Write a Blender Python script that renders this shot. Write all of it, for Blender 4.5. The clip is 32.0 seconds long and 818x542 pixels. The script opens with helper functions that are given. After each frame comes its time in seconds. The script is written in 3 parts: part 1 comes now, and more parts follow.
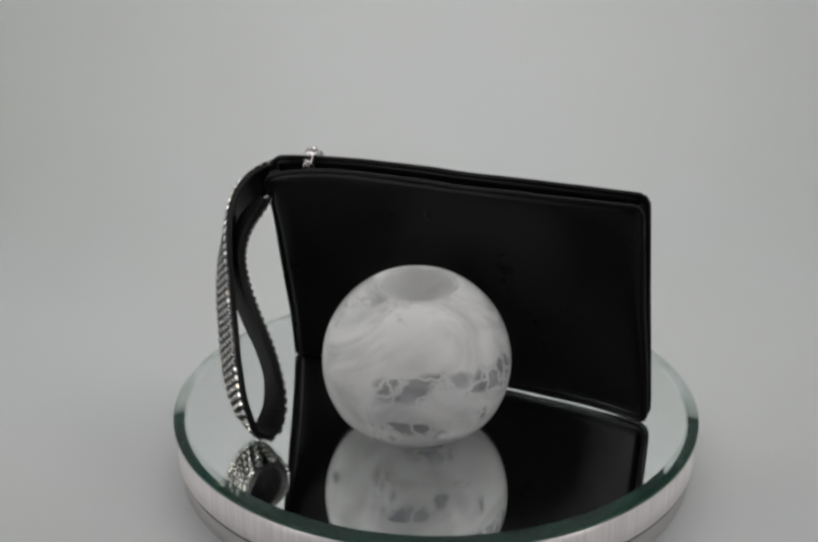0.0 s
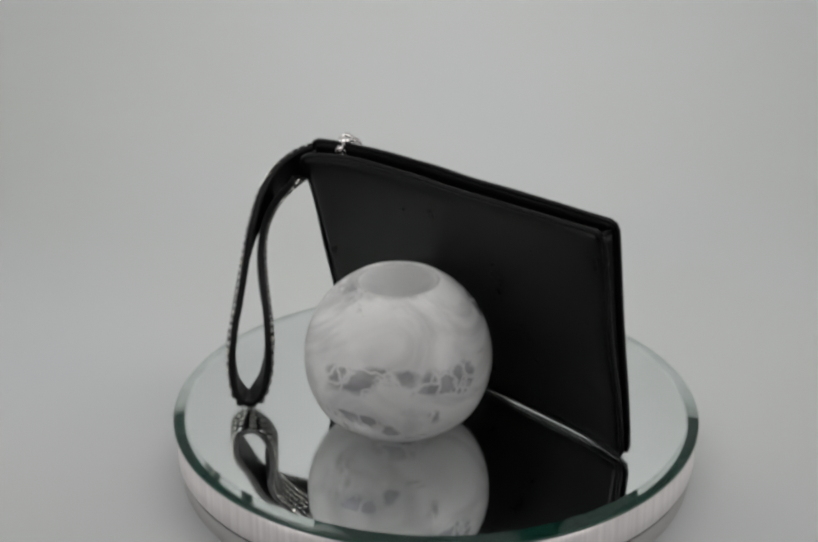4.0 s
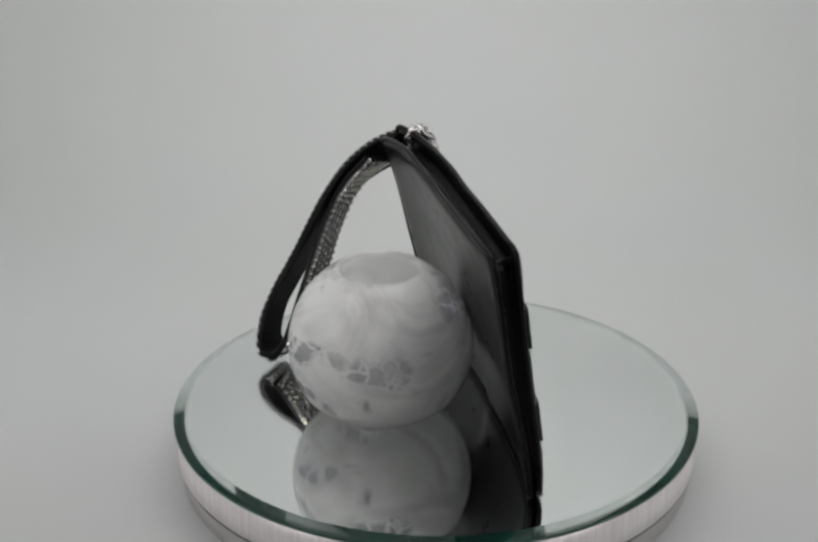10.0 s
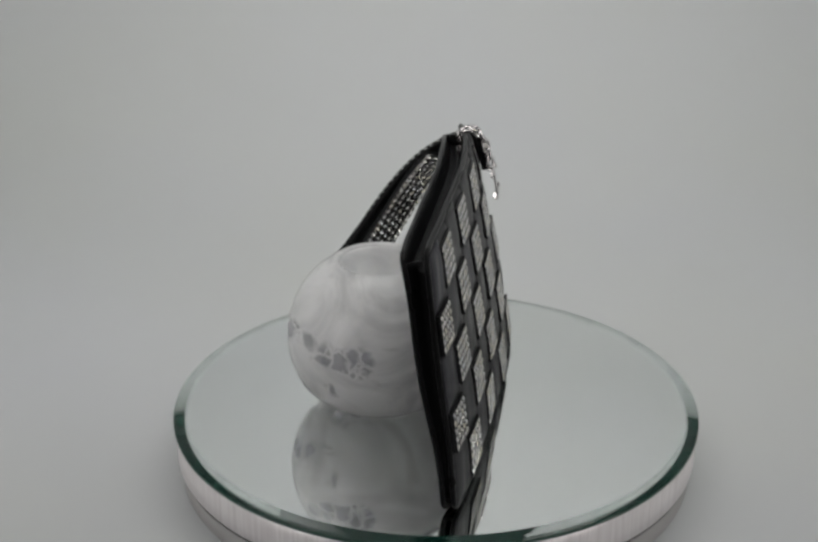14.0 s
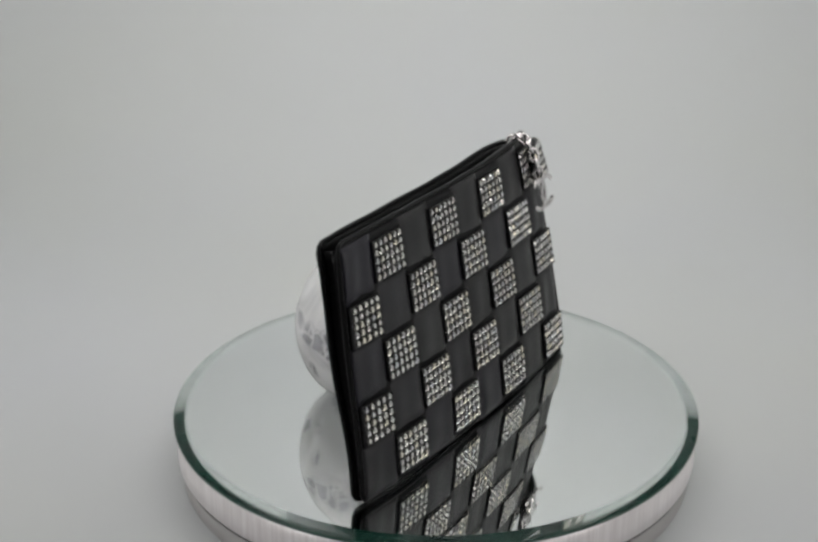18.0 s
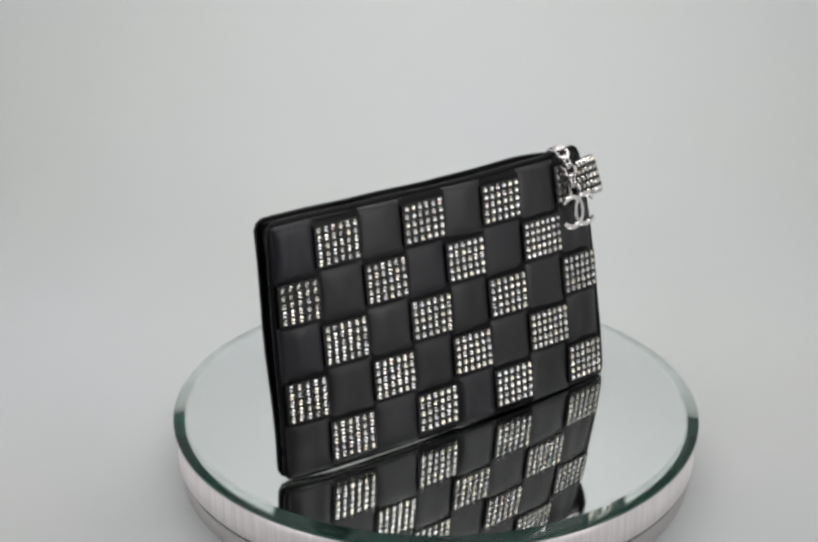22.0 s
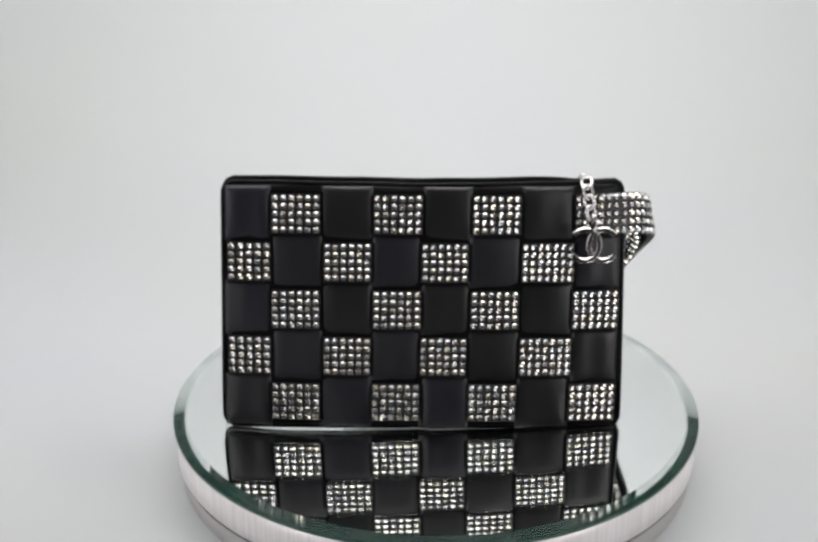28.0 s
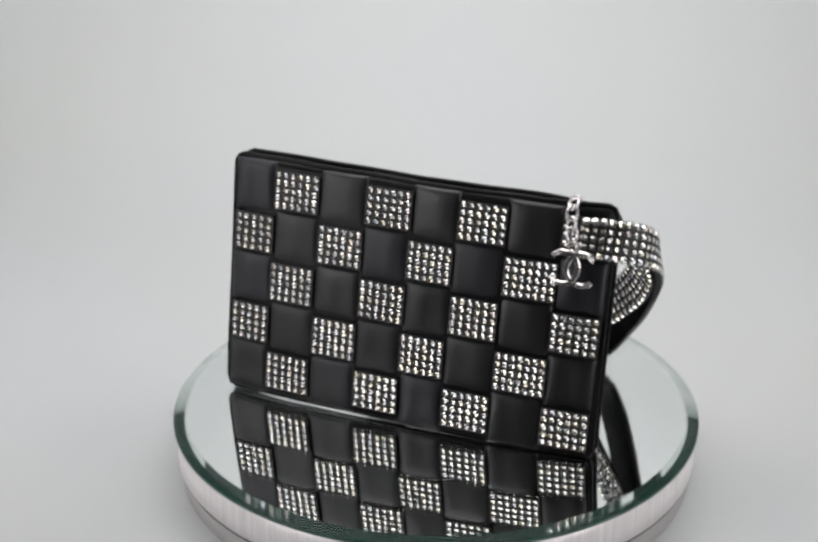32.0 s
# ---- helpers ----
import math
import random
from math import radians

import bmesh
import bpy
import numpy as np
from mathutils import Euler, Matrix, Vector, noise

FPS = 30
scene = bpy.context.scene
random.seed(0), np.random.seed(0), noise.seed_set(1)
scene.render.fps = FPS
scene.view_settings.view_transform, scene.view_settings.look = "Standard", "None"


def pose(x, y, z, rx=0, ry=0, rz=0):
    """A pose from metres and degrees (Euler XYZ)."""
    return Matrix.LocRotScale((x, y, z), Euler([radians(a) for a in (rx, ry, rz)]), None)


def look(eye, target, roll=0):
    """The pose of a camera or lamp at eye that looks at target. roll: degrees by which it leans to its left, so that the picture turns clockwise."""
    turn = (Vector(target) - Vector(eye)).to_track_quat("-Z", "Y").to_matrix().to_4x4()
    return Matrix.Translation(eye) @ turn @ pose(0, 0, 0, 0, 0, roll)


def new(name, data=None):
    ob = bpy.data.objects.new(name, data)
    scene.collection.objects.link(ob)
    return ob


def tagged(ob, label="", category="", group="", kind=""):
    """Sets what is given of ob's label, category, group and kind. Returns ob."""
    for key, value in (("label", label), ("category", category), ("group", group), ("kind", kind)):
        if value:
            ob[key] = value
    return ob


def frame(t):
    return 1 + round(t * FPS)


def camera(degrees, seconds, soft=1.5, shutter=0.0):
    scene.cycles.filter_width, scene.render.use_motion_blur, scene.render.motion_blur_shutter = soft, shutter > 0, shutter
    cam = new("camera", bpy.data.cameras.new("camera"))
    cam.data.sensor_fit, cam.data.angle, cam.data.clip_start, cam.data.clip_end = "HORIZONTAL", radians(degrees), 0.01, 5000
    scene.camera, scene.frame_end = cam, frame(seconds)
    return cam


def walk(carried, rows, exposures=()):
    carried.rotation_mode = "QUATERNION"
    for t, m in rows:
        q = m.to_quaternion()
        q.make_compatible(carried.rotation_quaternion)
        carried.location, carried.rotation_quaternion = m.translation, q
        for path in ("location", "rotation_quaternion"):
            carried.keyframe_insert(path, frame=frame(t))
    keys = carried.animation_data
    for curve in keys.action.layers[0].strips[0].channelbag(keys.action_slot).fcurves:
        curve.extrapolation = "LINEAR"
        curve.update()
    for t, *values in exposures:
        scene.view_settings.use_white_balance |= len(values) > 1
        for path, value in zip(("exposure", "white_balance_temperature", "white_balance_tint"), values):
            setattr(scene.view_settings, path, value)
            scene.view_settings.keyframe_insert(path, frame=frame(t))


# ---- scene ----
# camera: stands still on its tripod in front of the turntable
cam = camera(28.457, 32.0, soft=2.9)
EYE = pose(0.0, -0.826, 0.4496, 66.16, 0, 1.068)
walk(cam, [(0.0, EYE), (32.0, EYE)],
     exposures=[(0.0, -0.41, 6500, 10), (9.0, -0.30, 6500, 10), (13.0, -0.55, 6500, 10), (17.0, -0.33, 6500, 10), (19.0, -0.23, 6500, 10), (21.0, -0.06, 6480, 10.5),
                (23.0, 0.02, 6450, 11), (25.0, 0.04, 6450, 11.5), (28.0, 0.28, 6430, 12), (30.0, 0.30, 6430, 12), (32.0, 0.13, 6430, 12)])

# ---- world and lights: an assumed LED panel under the roof of an added, unseen white tent ----
world = bpy.data.worlds.new("world")
scene.world = world
scene.cycles.caustics_reflective = scene.cycles.caustics_refractive = True
scene.cycles.max_bounces = scene.cycles.transmission_bounces = 40
scene.cycles.glossy_bounces = 18
scene.cycles.diffuse_bounces = 24
scene.cycles.transparent_max_bounces = 24
world.use_nodes = True
world.node_tree.nodes["Background"].inputs["Color"].default_value = (0.75, 0.8, 0.9, 1)
world.node_tree.nodes["Background"].inputs["Strength"].default_value = 0.05


def area_lamp(name, m, sx, sy, watts, colour, label):
    data = bpy.data.lights.new(name, "AREA")
    data.shape, data.size, data.size_y, data.energy, data.color = "RECTANGLE", sx, sy, watts, colour
    ob = new(name, data)
    ob.matrix_world = m
    return tagged(ob, label, "lamp", kind="structure")


area_lamp("roof_lamp", pose(0, 0.06, 0.885, 40), 1.10, 0.50, 9.5, (1.0, 0.985, 0.96), "flat white LED panel assumed overhead, out of view")
for side, watts in ((-1, 3.4), (1, 3.4)):
    area_lamp("side_lamp", look((side * 0.76, -0.46, 0.25), (0, -0.12, 0.13)), 0.60, 0.50, watts, (1.0, 0.985, 0.965), "upright soft LED panel beside the turntable")


# ---- materials ----
def material(name):
    m = bpy.data.materials.new(name)
    m.use_nodes = True
    nt = m.node_tree
    return m, nt, nt.nodes["Principled BSDF"]


def node(nt, kind, **values):
    n = nt.nodes.new(kind)
    for k, v in values.items():
        n.inputs[k.replace("_", " ")].default_value = v
    return n


def ramp(nt, source, stops):
    r = nt.nodes.new("ShaderNodeValToRGB")
    e = r.color_ramp.elements
    while len(e) < len(stops):
        e.new(0.5)
    for el, (p, c) in zip(e, stops):
        el.position, el.color = p, (c, c, c, 1) if isinstance(c, (int, float)) else (*c, 1)
    nt.links.new(source, r.inputs["Fac"])
    return r


def coords(nt):
    return nt.nodes.new("ShaderNodeTexCoord").outputs["Object"]


def add_bump(nt, b, height, strength, distance):
    bump = node(nt, "ShaderNodeBump", Strength=strength, Distance=distance)
    nt.links.new(height, bump.inputs["Height"])
    nt.links.new(bump.outputs["Normal"], b.inputs["Normal"])


def leather(name, tint, rough, grain, gloss=0.34, vary=0.0):
    m, nt, b = material(name)
    co = coords(nt)
    vor = node(nt, "ShaderNodeTexVoronoi", Scale=1100)
    big = node(nt, "ShaderNodeTexNoise", Scale=55, Detail=5)
    cloud = node(nt, "ShaderNodeTexNoise", Scale=18, Detail=3)
    for n in (vor, big, cloud):
        nt.links.new(co, n.inputs["Vector"])
    c = ramp(nt, cloud.outputs["Fac"], [(0.3, tuple(v * 0.85 for v in tint)), (0.7, tuple(v * 1.15 for v in tint))])
    nt.links.new(c.outputs["Color"], b.inputs["Base Color"])
    r = ramp(nt, big.outputs["Fac"], [(0.3, rough - 0.03), (0.7, rough + 0.04)])
    nt.links.new(r.outputs["Color"], b.inputs["Roughness"])
    if vary:
        info = nt.nodes.new("ShaderNodeObjectInfo")
        own = nt.nodes.new("ShaderNodeMath")
        own.operation = "MULTIPLY_ADD"
        own.inputs[1].default_value = vary
        nt.links.new(info.outputs["Random"], own.inputs[0])
        nt.links.new(r.outputs["Color"], own.inputs[2])
        nt.links.new(own.outputs[0], b.inputs["Roughness"])
        hue = ramp(nt, info.outputs["Random"], [(0.0, tint), (0.45, tint), (0.72, (tint[0] * 1.1, tint[1] * 0.95, tint[2] * 1.7)), (1.0, tuple(v * 1.2 for v in tint))])
        nt.links.new(hue.outputs["Color"], b.inputs["Base Color"])
    mix = nt.nodes.new("ShaderNodeMath")
    mix.operation = "MULTIPLY_ADD"
    nt.links.new(big.outputs["Fac"], mix.inputs[0])
    mix.inputs[1].default_value = 1.1
    nt.links.new(vor.outputs["Distance"], mix.inputs[2])
    add_bump(nt, b, mix.outputs[0], grain, 0.0004)
    b.inputs["Specular IOR Level"].default_value = gloss
    return m


LEATHER = leather("black_leather", (0.005, 0.005, 0.0055), 0.30, 0.015, 0.15)
SQUARE_LEATHER = leather("smooth_black_leather", (0.007, 0.007, 0.008), 0.36, 0.14, 0.53, 0.13)
LINING = leather("black_lining", (0.004, 0.004, 0.0045), 0.5, 0.3, 0.15)


def plain(name, tint, rough, metal=0.0, vary=0.15, scale=40.0, bump=0.0, bump_scale=400.0):
    m, nt, b = material(name)
    co = coords(nt)
    n = node(nt, "ShaderNodeTexNoise", Scale=scale, Detail=6)
    nt.links.new(co, n.inputs["Vector"])
    c = ramp(nt, n.outputs["Fac"], [(0.3, tuple(v * (1 - vary) for v in tint)), (0.7, tuple(min(1, v * (1 + vary)) for v in tint))])
    nt.links.new(c.outputs["Color"], b.inputs["Base Color"])
    r = ramp(nt, n.outputs["Fac"], [(0.3, rough * 0.85), (0.7, min(1, rough * 1.15))])
    nt.links.new(r.outputs["Color"], b.inputs["Roughness"])
    b.inputs["Metallic"].default_value = metal
    if bump:
        f = node(nt, "ShaderNodeTexNoise", Scale=bump_scale, Detail=4)
        nt.links.new(co, f.inputs["Vector"])
        add_bump(nt, b, f.outputs["Fac"], bump, 0.0005)
    return m


PAPER = plain("grey_white_backdrop", (0.56, 0.57, 0.56), 0.75, vary=0.015, scale=3.0)
for el, c in zip(PAPER.node_tree.nodes["Color Ramp"].color_ramp.elements, ((0.546, 0.560, 0.543, 1), (0.546, 0.558, 0.576, 1))):
    el.color = c
BOUNCE_CLOTH = plain("white_bounce_cloth", (0.86, 0.87, 0.87), 0.8, vary=0.03, scale=5.0, bump=0.1)
# the unlit room's darkness is put into this colour
ROOM = plain("near_black_room", (0.06, 0.06, 0.065), 0.85, vary=0.06, scale=2.0)
SILVER = plain("polished_silver", (0.74, 0.71, 0.71), 0.22, 1.0, vary=0.06, scale=300)
SETTING = plain("dark_metal_setting", (0.05, 0.05, 0.052), 0.4, 0.9, vary=0.3, scale=500)
MIRROR = plain("mirror_silvering", (0.905, 0.916, 0.910), 0.004, 1.0, vary=0.006, scale=20)
PLINTH = plain("satin_grey_metal", (0.40, 0.385, 0.38), 0.5, vary=0.04, scale=30)
GAP = plain("dark_seam", (0.03, 0.028, 0.028), 0.6, vary=0.2)


def brushed():
    m, nt, b = material("satin_white_metal")
    co = coords(nt)
    mp = nt.nodes.new("ShaderNodeMapping")
    mp.inputs["Scale"].default_value = (1, 1, 0.04)
    nt.links.new(co, mp.inputs["Vector"])
    n = node(nt, "ShaderNodeTexNoise", Scale=420, Detail=5)
    nt.links.new(mp.outputs["Vector"], n.inputs["Vector"])
    c = ramp(nt, n.outputs["Fac"], [(0.3, (0.74, 0.69, 0.69)), (0.7, (0.90, 0.86, 0.86))])
    nt.links.new(c.outputs["Color"], b.inputs["Base Color"])
    b.inputs["Metallic"].default_value = 0.25
    b.inputs["Roughness"].default_value = 0.34
    add_bump(nt, b, n.outputs["Fac"], 0.12, 0.0003)
    return m


DRUM = brushed()


def rhinestone_material():
    m, nt, b = material("cut_crystal")
    info = nt.nodes.new("ShaderNodeObjectInfo")
    geo = nt.nodes.new("ShaderNodeNewGeometry")
    add = nt.nodes.new("ShaderNodeMath")
    add.operation = "ADD"
    nt.links.new(info.outputs["Random"], add.inputs[0])
    nt.links.new(geo.outputs["Random Per Island"], add.inputs[1])
    fr = nt.nodes.new("ShaderNodeMath")
    fr.operation = "FRACT"
    nt.links.new(add.outputs[0], fr.inputs[0])
    # warm, blue and pink casts of split light, painted at random per stone
    c = ramp(nt, fr.outputs[0], [(0.0, (0.66, 0.66, 0.66)), (0.35, (0.76, 0.74, 0.70)), (0.58, (0.76, 0.71, 0.60)),
                                 (0.76, (0.62, 0.64, 0.67)), (0.88, (0.68, 0.63, 0.61)), (1.0, (0.52, 0.52, 0.55))])
    nt.links.new(c.outputs["Color"], b.inputs["Base Color"])
    b.inputs["Metallic"].default_value = 0.88
    b.inputs["Roughness"].default_value = 0.17
    b.inputs["Coat Weight"].default_value = 0.3
    return m


CRYSTAL = rhinestone_material()


def plate_glass(name, tint, trapped_green=0.0):
    """Clear glass; a share of dull green colour stands in for light trapped inside."""
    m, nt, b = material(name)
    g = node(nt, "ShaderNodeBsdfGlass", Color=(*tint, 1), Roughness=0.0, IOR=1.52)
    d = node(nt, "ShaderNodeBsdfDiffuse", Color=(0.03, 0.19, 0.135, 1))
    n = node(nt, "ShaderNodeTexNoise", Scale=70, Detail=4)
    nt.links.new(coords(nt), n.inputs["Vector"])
    share = ramp(nt, n.outputs["Fac"], [(0.3, trapped_green * 0.5), (0.7, trapped_green * 1.5)])
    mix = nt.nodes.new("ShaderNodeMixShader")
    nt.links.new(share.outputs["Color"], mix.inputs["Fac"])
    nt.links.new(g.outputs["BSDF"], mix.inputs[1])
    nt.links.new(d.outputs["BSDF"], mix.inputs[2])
    nt.links.new(mix.outputs["Shader"] if trapped_green else g.outputs["BSDF"], nt.nodes["Material Output"].inputs["Surface"])
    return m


GLASS = plate_glass("clear_plate_glass", (0.988, 0.992, 0.990))
# opaque dark green: the ground edge and the light trapped behind it, in one colour
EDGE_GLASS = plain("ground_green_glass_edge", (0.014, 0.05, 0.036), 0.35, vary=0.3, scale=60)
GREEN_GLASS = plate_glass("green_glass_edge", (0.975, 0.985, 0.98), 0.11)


# clear windows of the crystal, from the middle of its foot: place, half width, half height
WINDOWS = [(0.000, 0.0475, 0.050, 0.0120, 0.0065), (-0.020, 0.0425, 0.052, 0.0190, 0.0085), (-0.0364, 0.031, 0.048, 0.0145, 0.0120),
           (-0.045, 0.016, 0.046, 0.0160, 0.0130), (-0.006, 0.045, 0.0245, 0.0150, 0.0048), (-0.0340, 0.004, 0.072, 0.0095, 0.0070),
           (-0.020, -0.034, 0.072, 0.0270, 0.0150), (-0.023, 0.037, 0.0206, 0.0070, 0.0060), (-0.041, 0.022, 0.027, 0.0080, 0.0090),
           (0.040, -0.024, 0.040, 0.0130, 0.0100), (0.036, 0.026, 0.022, 0.0120, 0.0070), (-0.012, 0.012, 0.004, 0.020, 0.0080)]


def milky(name, cover, scale, low, high, seed, windows=(), skin=0.0):
    """White scattering crystal with clear, faintly violet windows that thin bright cracks cross. cover: how much of it hides what lies behind. skin: the roughness of a polished surface round it, if it is one."""
    m, nt, b = material(name)
    co = coords(nt)
    mp = nt.nodes.new("ShaderNodeMapping")
    mp.inputs["Scale"].default_value = (1.0, 1.0, 1.7)
    mp.inputs["Rotation"].default_value = (0.3, 0.15, 0.0)
    mp.inputs["Location"].default_value = seed
    nt.links.new(co, mp.inputs["Vector"])
    cloud = node(nt, "ShaderNodeTexNoise", Scale=scale, Detail=3.5, Roughness=0.5, Distortion=0.8)
    nt.links.new(mp.outputs["Vector"], cloud.inputs["Vector"])
    mist = node(nt, "ShaderNodeTexNoise", Scale=scale * 0.8, Detail=4, Roughness=0.5, Distortion=2.0)
    nt.links.new(co, mist.inputs["Vector"])
    warp = node(nt, "ShaderNodeTexNoise", Scale=50, Detail=3)
    nt.links.new(co, warp.inputs["Vector"])
    mv = nt.nodes.new("ShaderNodeMix")
    mv.data_type = "VECTOR"
    mv.inputs[0].default_value = 0.045
    nt.links.new(co, mv.inputs[4])
    nt.links.new(warp.outputs["Color"], mv.inputs[5])
    crack = node(nt, "ShaderNodeTexVoronoi", Scale=58)
    crack.feature = "DISTANCE_TO_EDGE"
    nt.links.new(mv.outputs[1], crack.inputs["Vector"])
    openness = cloud.outputs["Fac"]
    for x, y, z, w, h in windows:
        away = nt.nodes.new("ShaderNodeVectorMath")
        away.operation = "SUBTRACT"
        away.inputs[1].default_value = (x, y, z)
        nt.links.new(co, away.inputs[0])
        size = nt.nodes.new("ShaderNodeVectorMath")
        size.operation = "DIVIDE"
        size.inputs[1].default_value = (w, w, h)
        nt.links.new(away.outputs[0], size.inputs[0])
        dist = nt.nodes.new("ShaderNodeVectorMath")
        dist.operation = "LENGTH"
        nt.links.new(size.outputs[0], dist.inputs[0])
        lift = nt.nodes.new("ShaderNodeMapRange")
        for k, v in zip((1, 2, 3, 4), (0.40, 1.20, 0.30, 0.0)):
            lift.inputs[k].default_value = v
        nt.links.new(dist.outputs["Value"], lift.inputs[0])
        add = nt.nodes.new("ShaderNodeMath")
        nt.links.new(openness, add.inputs[0])
        nt.links.new(lift.outputs[0], add.inputs[1])
        openness = add.outputs[0]
    window = ramp(nt, openness, [(low, 0.0), (high, 1.0)])
    gap = ramp(nt, crack.outputs["Distance"], [(0.015, 0.05), (0.13, 1.0)])
    hole = nt.nodes.new("ShaderNodeMath")
    hole.operation = "MULTIPLY"
    nt.links.new(window.outputs["Color"], hole.inputs[0])
    nt.links.new(gap.outputs["Color"], hole.inputs[1])
    solid = ramp(nt, mist.outputs["Fac"], [(0.34, cover * 0.74), (0.56, cover)])
    keep = nt.nodes.new("ShaderNodeMath")
    keep.operation, keep.use_clamp = "MULTIPLY_ADD", True
    keep.inputs[1].default_value = -0.52
    nt.links.new(hole.outputs[0], keep.inputs[0])
    nt.links.new(solid.outputs["Color"], keep.inputs[2])
    white = ramp(nt, mist.outputs["Fac"], [(0.36, (0.84, 0.84, 0.85)), (0.50, (0.993, 0.993, 0.995)), (0.66, (0.998, 0.998, 0.997))])
    d = nt.nodes.new("ShaderNodeSubsurfaceScattering" if skin else "ShaderNodeBsdfDiffuse")
    if skin:
        d.inputs["Scale"].default_value, d.inputs["Anisotropy"].default_value = 0.07, 0.7
        d.inputs["Radius"].default_value = (1.0, 1.0, 1.03)
    t = nt.nodes.new("ShaderNodeBsdfTranslucent")
    for n in (d, t):
        nt.links.new(white.outputs["Color"], n.inputs["Color"])
    body = node(nt, "ShaderNodeMixShader", Fac=0.25)
    nt.links.new(d.outputs[0], body.inputs[1])
    nt.links.new(t.outputs["BSDF"], body.inputs[2])
    tint = ramp(nt, hole.outputs[0], [(0.0, (0.99, 0.99, 0.99)), (1.0, (0.90, 0.89, 0.975))])
    through_it = nt.nodes.new("ShaderNodeBsdfGlass" if skin else "ShaderNodeBsdfTransparent")
    if skin:
        through_it.inputs["IOR"].default_value, through_it.inputs["Roughness"].default_value = 1.5, skin
    nt.links.new(tint.outputs["Color"], through_it.inputs["Color"])
    mix = nt.nodes.new("ShaderNodeMixShader")
    nt.links.new(keep.outputs[0], mix.inputs["Fac"])
    nt.links.new(through_it.outputs["BSDF"], mix.inputs[1])
    nt.links.new(body.outputs["Shader"], mix.inputs[2])
    if skin:
        polish = nt.nodes.new("ShaderNodeBsdfGlossy")
        polish.inputs["Roughness"].default_value = skin + 0.22
        edge = node(nt, "ShaderNodeFresnel", IOR=1.33)
        over = nt.nodes.new("ShaderNodeMixShader")
        nt.links.new(edge.outputs["Fac"], over.inputs["Fac"])
        nt.links.new(mix.outputs["Shader"], over.inputs[1])
        nt.links.new(polish.outputs["BSDF"], over.inputs[2])
        mix = over
    nt.links.new(mix.outputs["Shader"], nt.nodes["Material Output"].inputs["Surface"])
    return m


GROUND_QUARTZ = milky("ground_quartz", 0.90, 30, 0.66, 0.75, (0.03, 0.0, 0.02), (), 0.30)
CLEAR_QUARTZ = milky("polished_quartz", 0.92, 20, 0.61, 0.72, (0.013, 0.021, 0.0), WINDOWS, 0.05)
VEIL = milky("healed_crack", 0.62, 60, 0.50, 0.60, (0.02, 0.07, 0.01))


# ---- mesh helpers ----
def mesh_of(name, bm, mat, smooth=True):
    bmesh.ops.recalc_face_normals(bm, faces=bm.faces)
    me = bpy.data.meshes.new(name)
    bm.to_mesh(me)
    bm.free()
    me.materials.append(mat)
    if smooth:
        for f in me.polygons:
            f.use_smooth = True
    return me


def part(name, bm, mat, parent, label="", smooth=True):
    ob = new(name, mesh_of(name, bm, mat, smooth))
    ob.parent = parent
    return tagged(ob, label) if label else ob


def shared(name, me, parent, m):
    ob = new(name, me)
    ob.parent = parent
    ob.matrix_basis = m
    return ob


def thing(name, m, label, category, kind="", group=""):
    ob = new(name)
    ob.empty_display_size = 0.02
    ob.matrix_world = m
    return tagged(ob, label, category, group, kind)


def lathe(bm, profile, n=96):
    """Turns a closed or axis-to-axis profile of (radius, z) about the z axis."""
    rings = []
    for r, z in profile:
        if r < 1e-7:
            rings.append([bm.verts.new((0, 0, z))])
        else:
            rings.append([bm.verts.new((r * math.cos(2 * math.pi * k / n), r * math.sin(2 * math.pi * k / n), z)) for k in range(n)])
    for a, b in zip(rings, rings[1:]):
        for k in range(n):
            j = (k + 1) % n
            if len(a) == 1 and len(b) == 1:
                continue
            if len(a) == 1:
                bm.faces.new((a[0], b[k], b[j]))
            elif len(b) == 1:
                bm.faces.new((a[k], a[j], b[0]))
            else:
                bm.faces.new((a[k], a[j], b[j], b[k]))
    return bm


def shell(bm, nu, nv, top, bottom):
    """A closed sheet: top(u, v) and bottom(u, v) give its two sides, u and v from 0 to 1."""
    grids = []
    for fn in (top, bottom):
        grids.append([[bm.verts.new(fn(i / nu, j / nv)) for j in range(nv + 1)] for i in range(nu + 1)])
    a, b = grids
    for i in range(nu):
        for j in range(nv):
            bm.faces.new((a[i][j], a[i + 1][j], a[i + 1][j + 1], a[i][j + 1]))
            bm.faces.new((b[i][j], b[i][j + 1], b[i + 1][j + 1], b[i + 1][j]))
    for i in range(nu):
        bm.faces.new((a[i][0], b[i][0], b[i + 1][0], a[i + 1][0]))
        bm.faces.new((a[i][nv], a[i + 1][nv], b[i + 1][nv], b[i][nv]))
    for j in range(nv):
        bm.faces.new((a[0][j], a[0][j + 1], b[0][j + 1], b[0][j]))
        bm.faces.new((a[nu][j], b[nu][j], b[nu][j + 1], a[nu][j + 1]))
    return bm


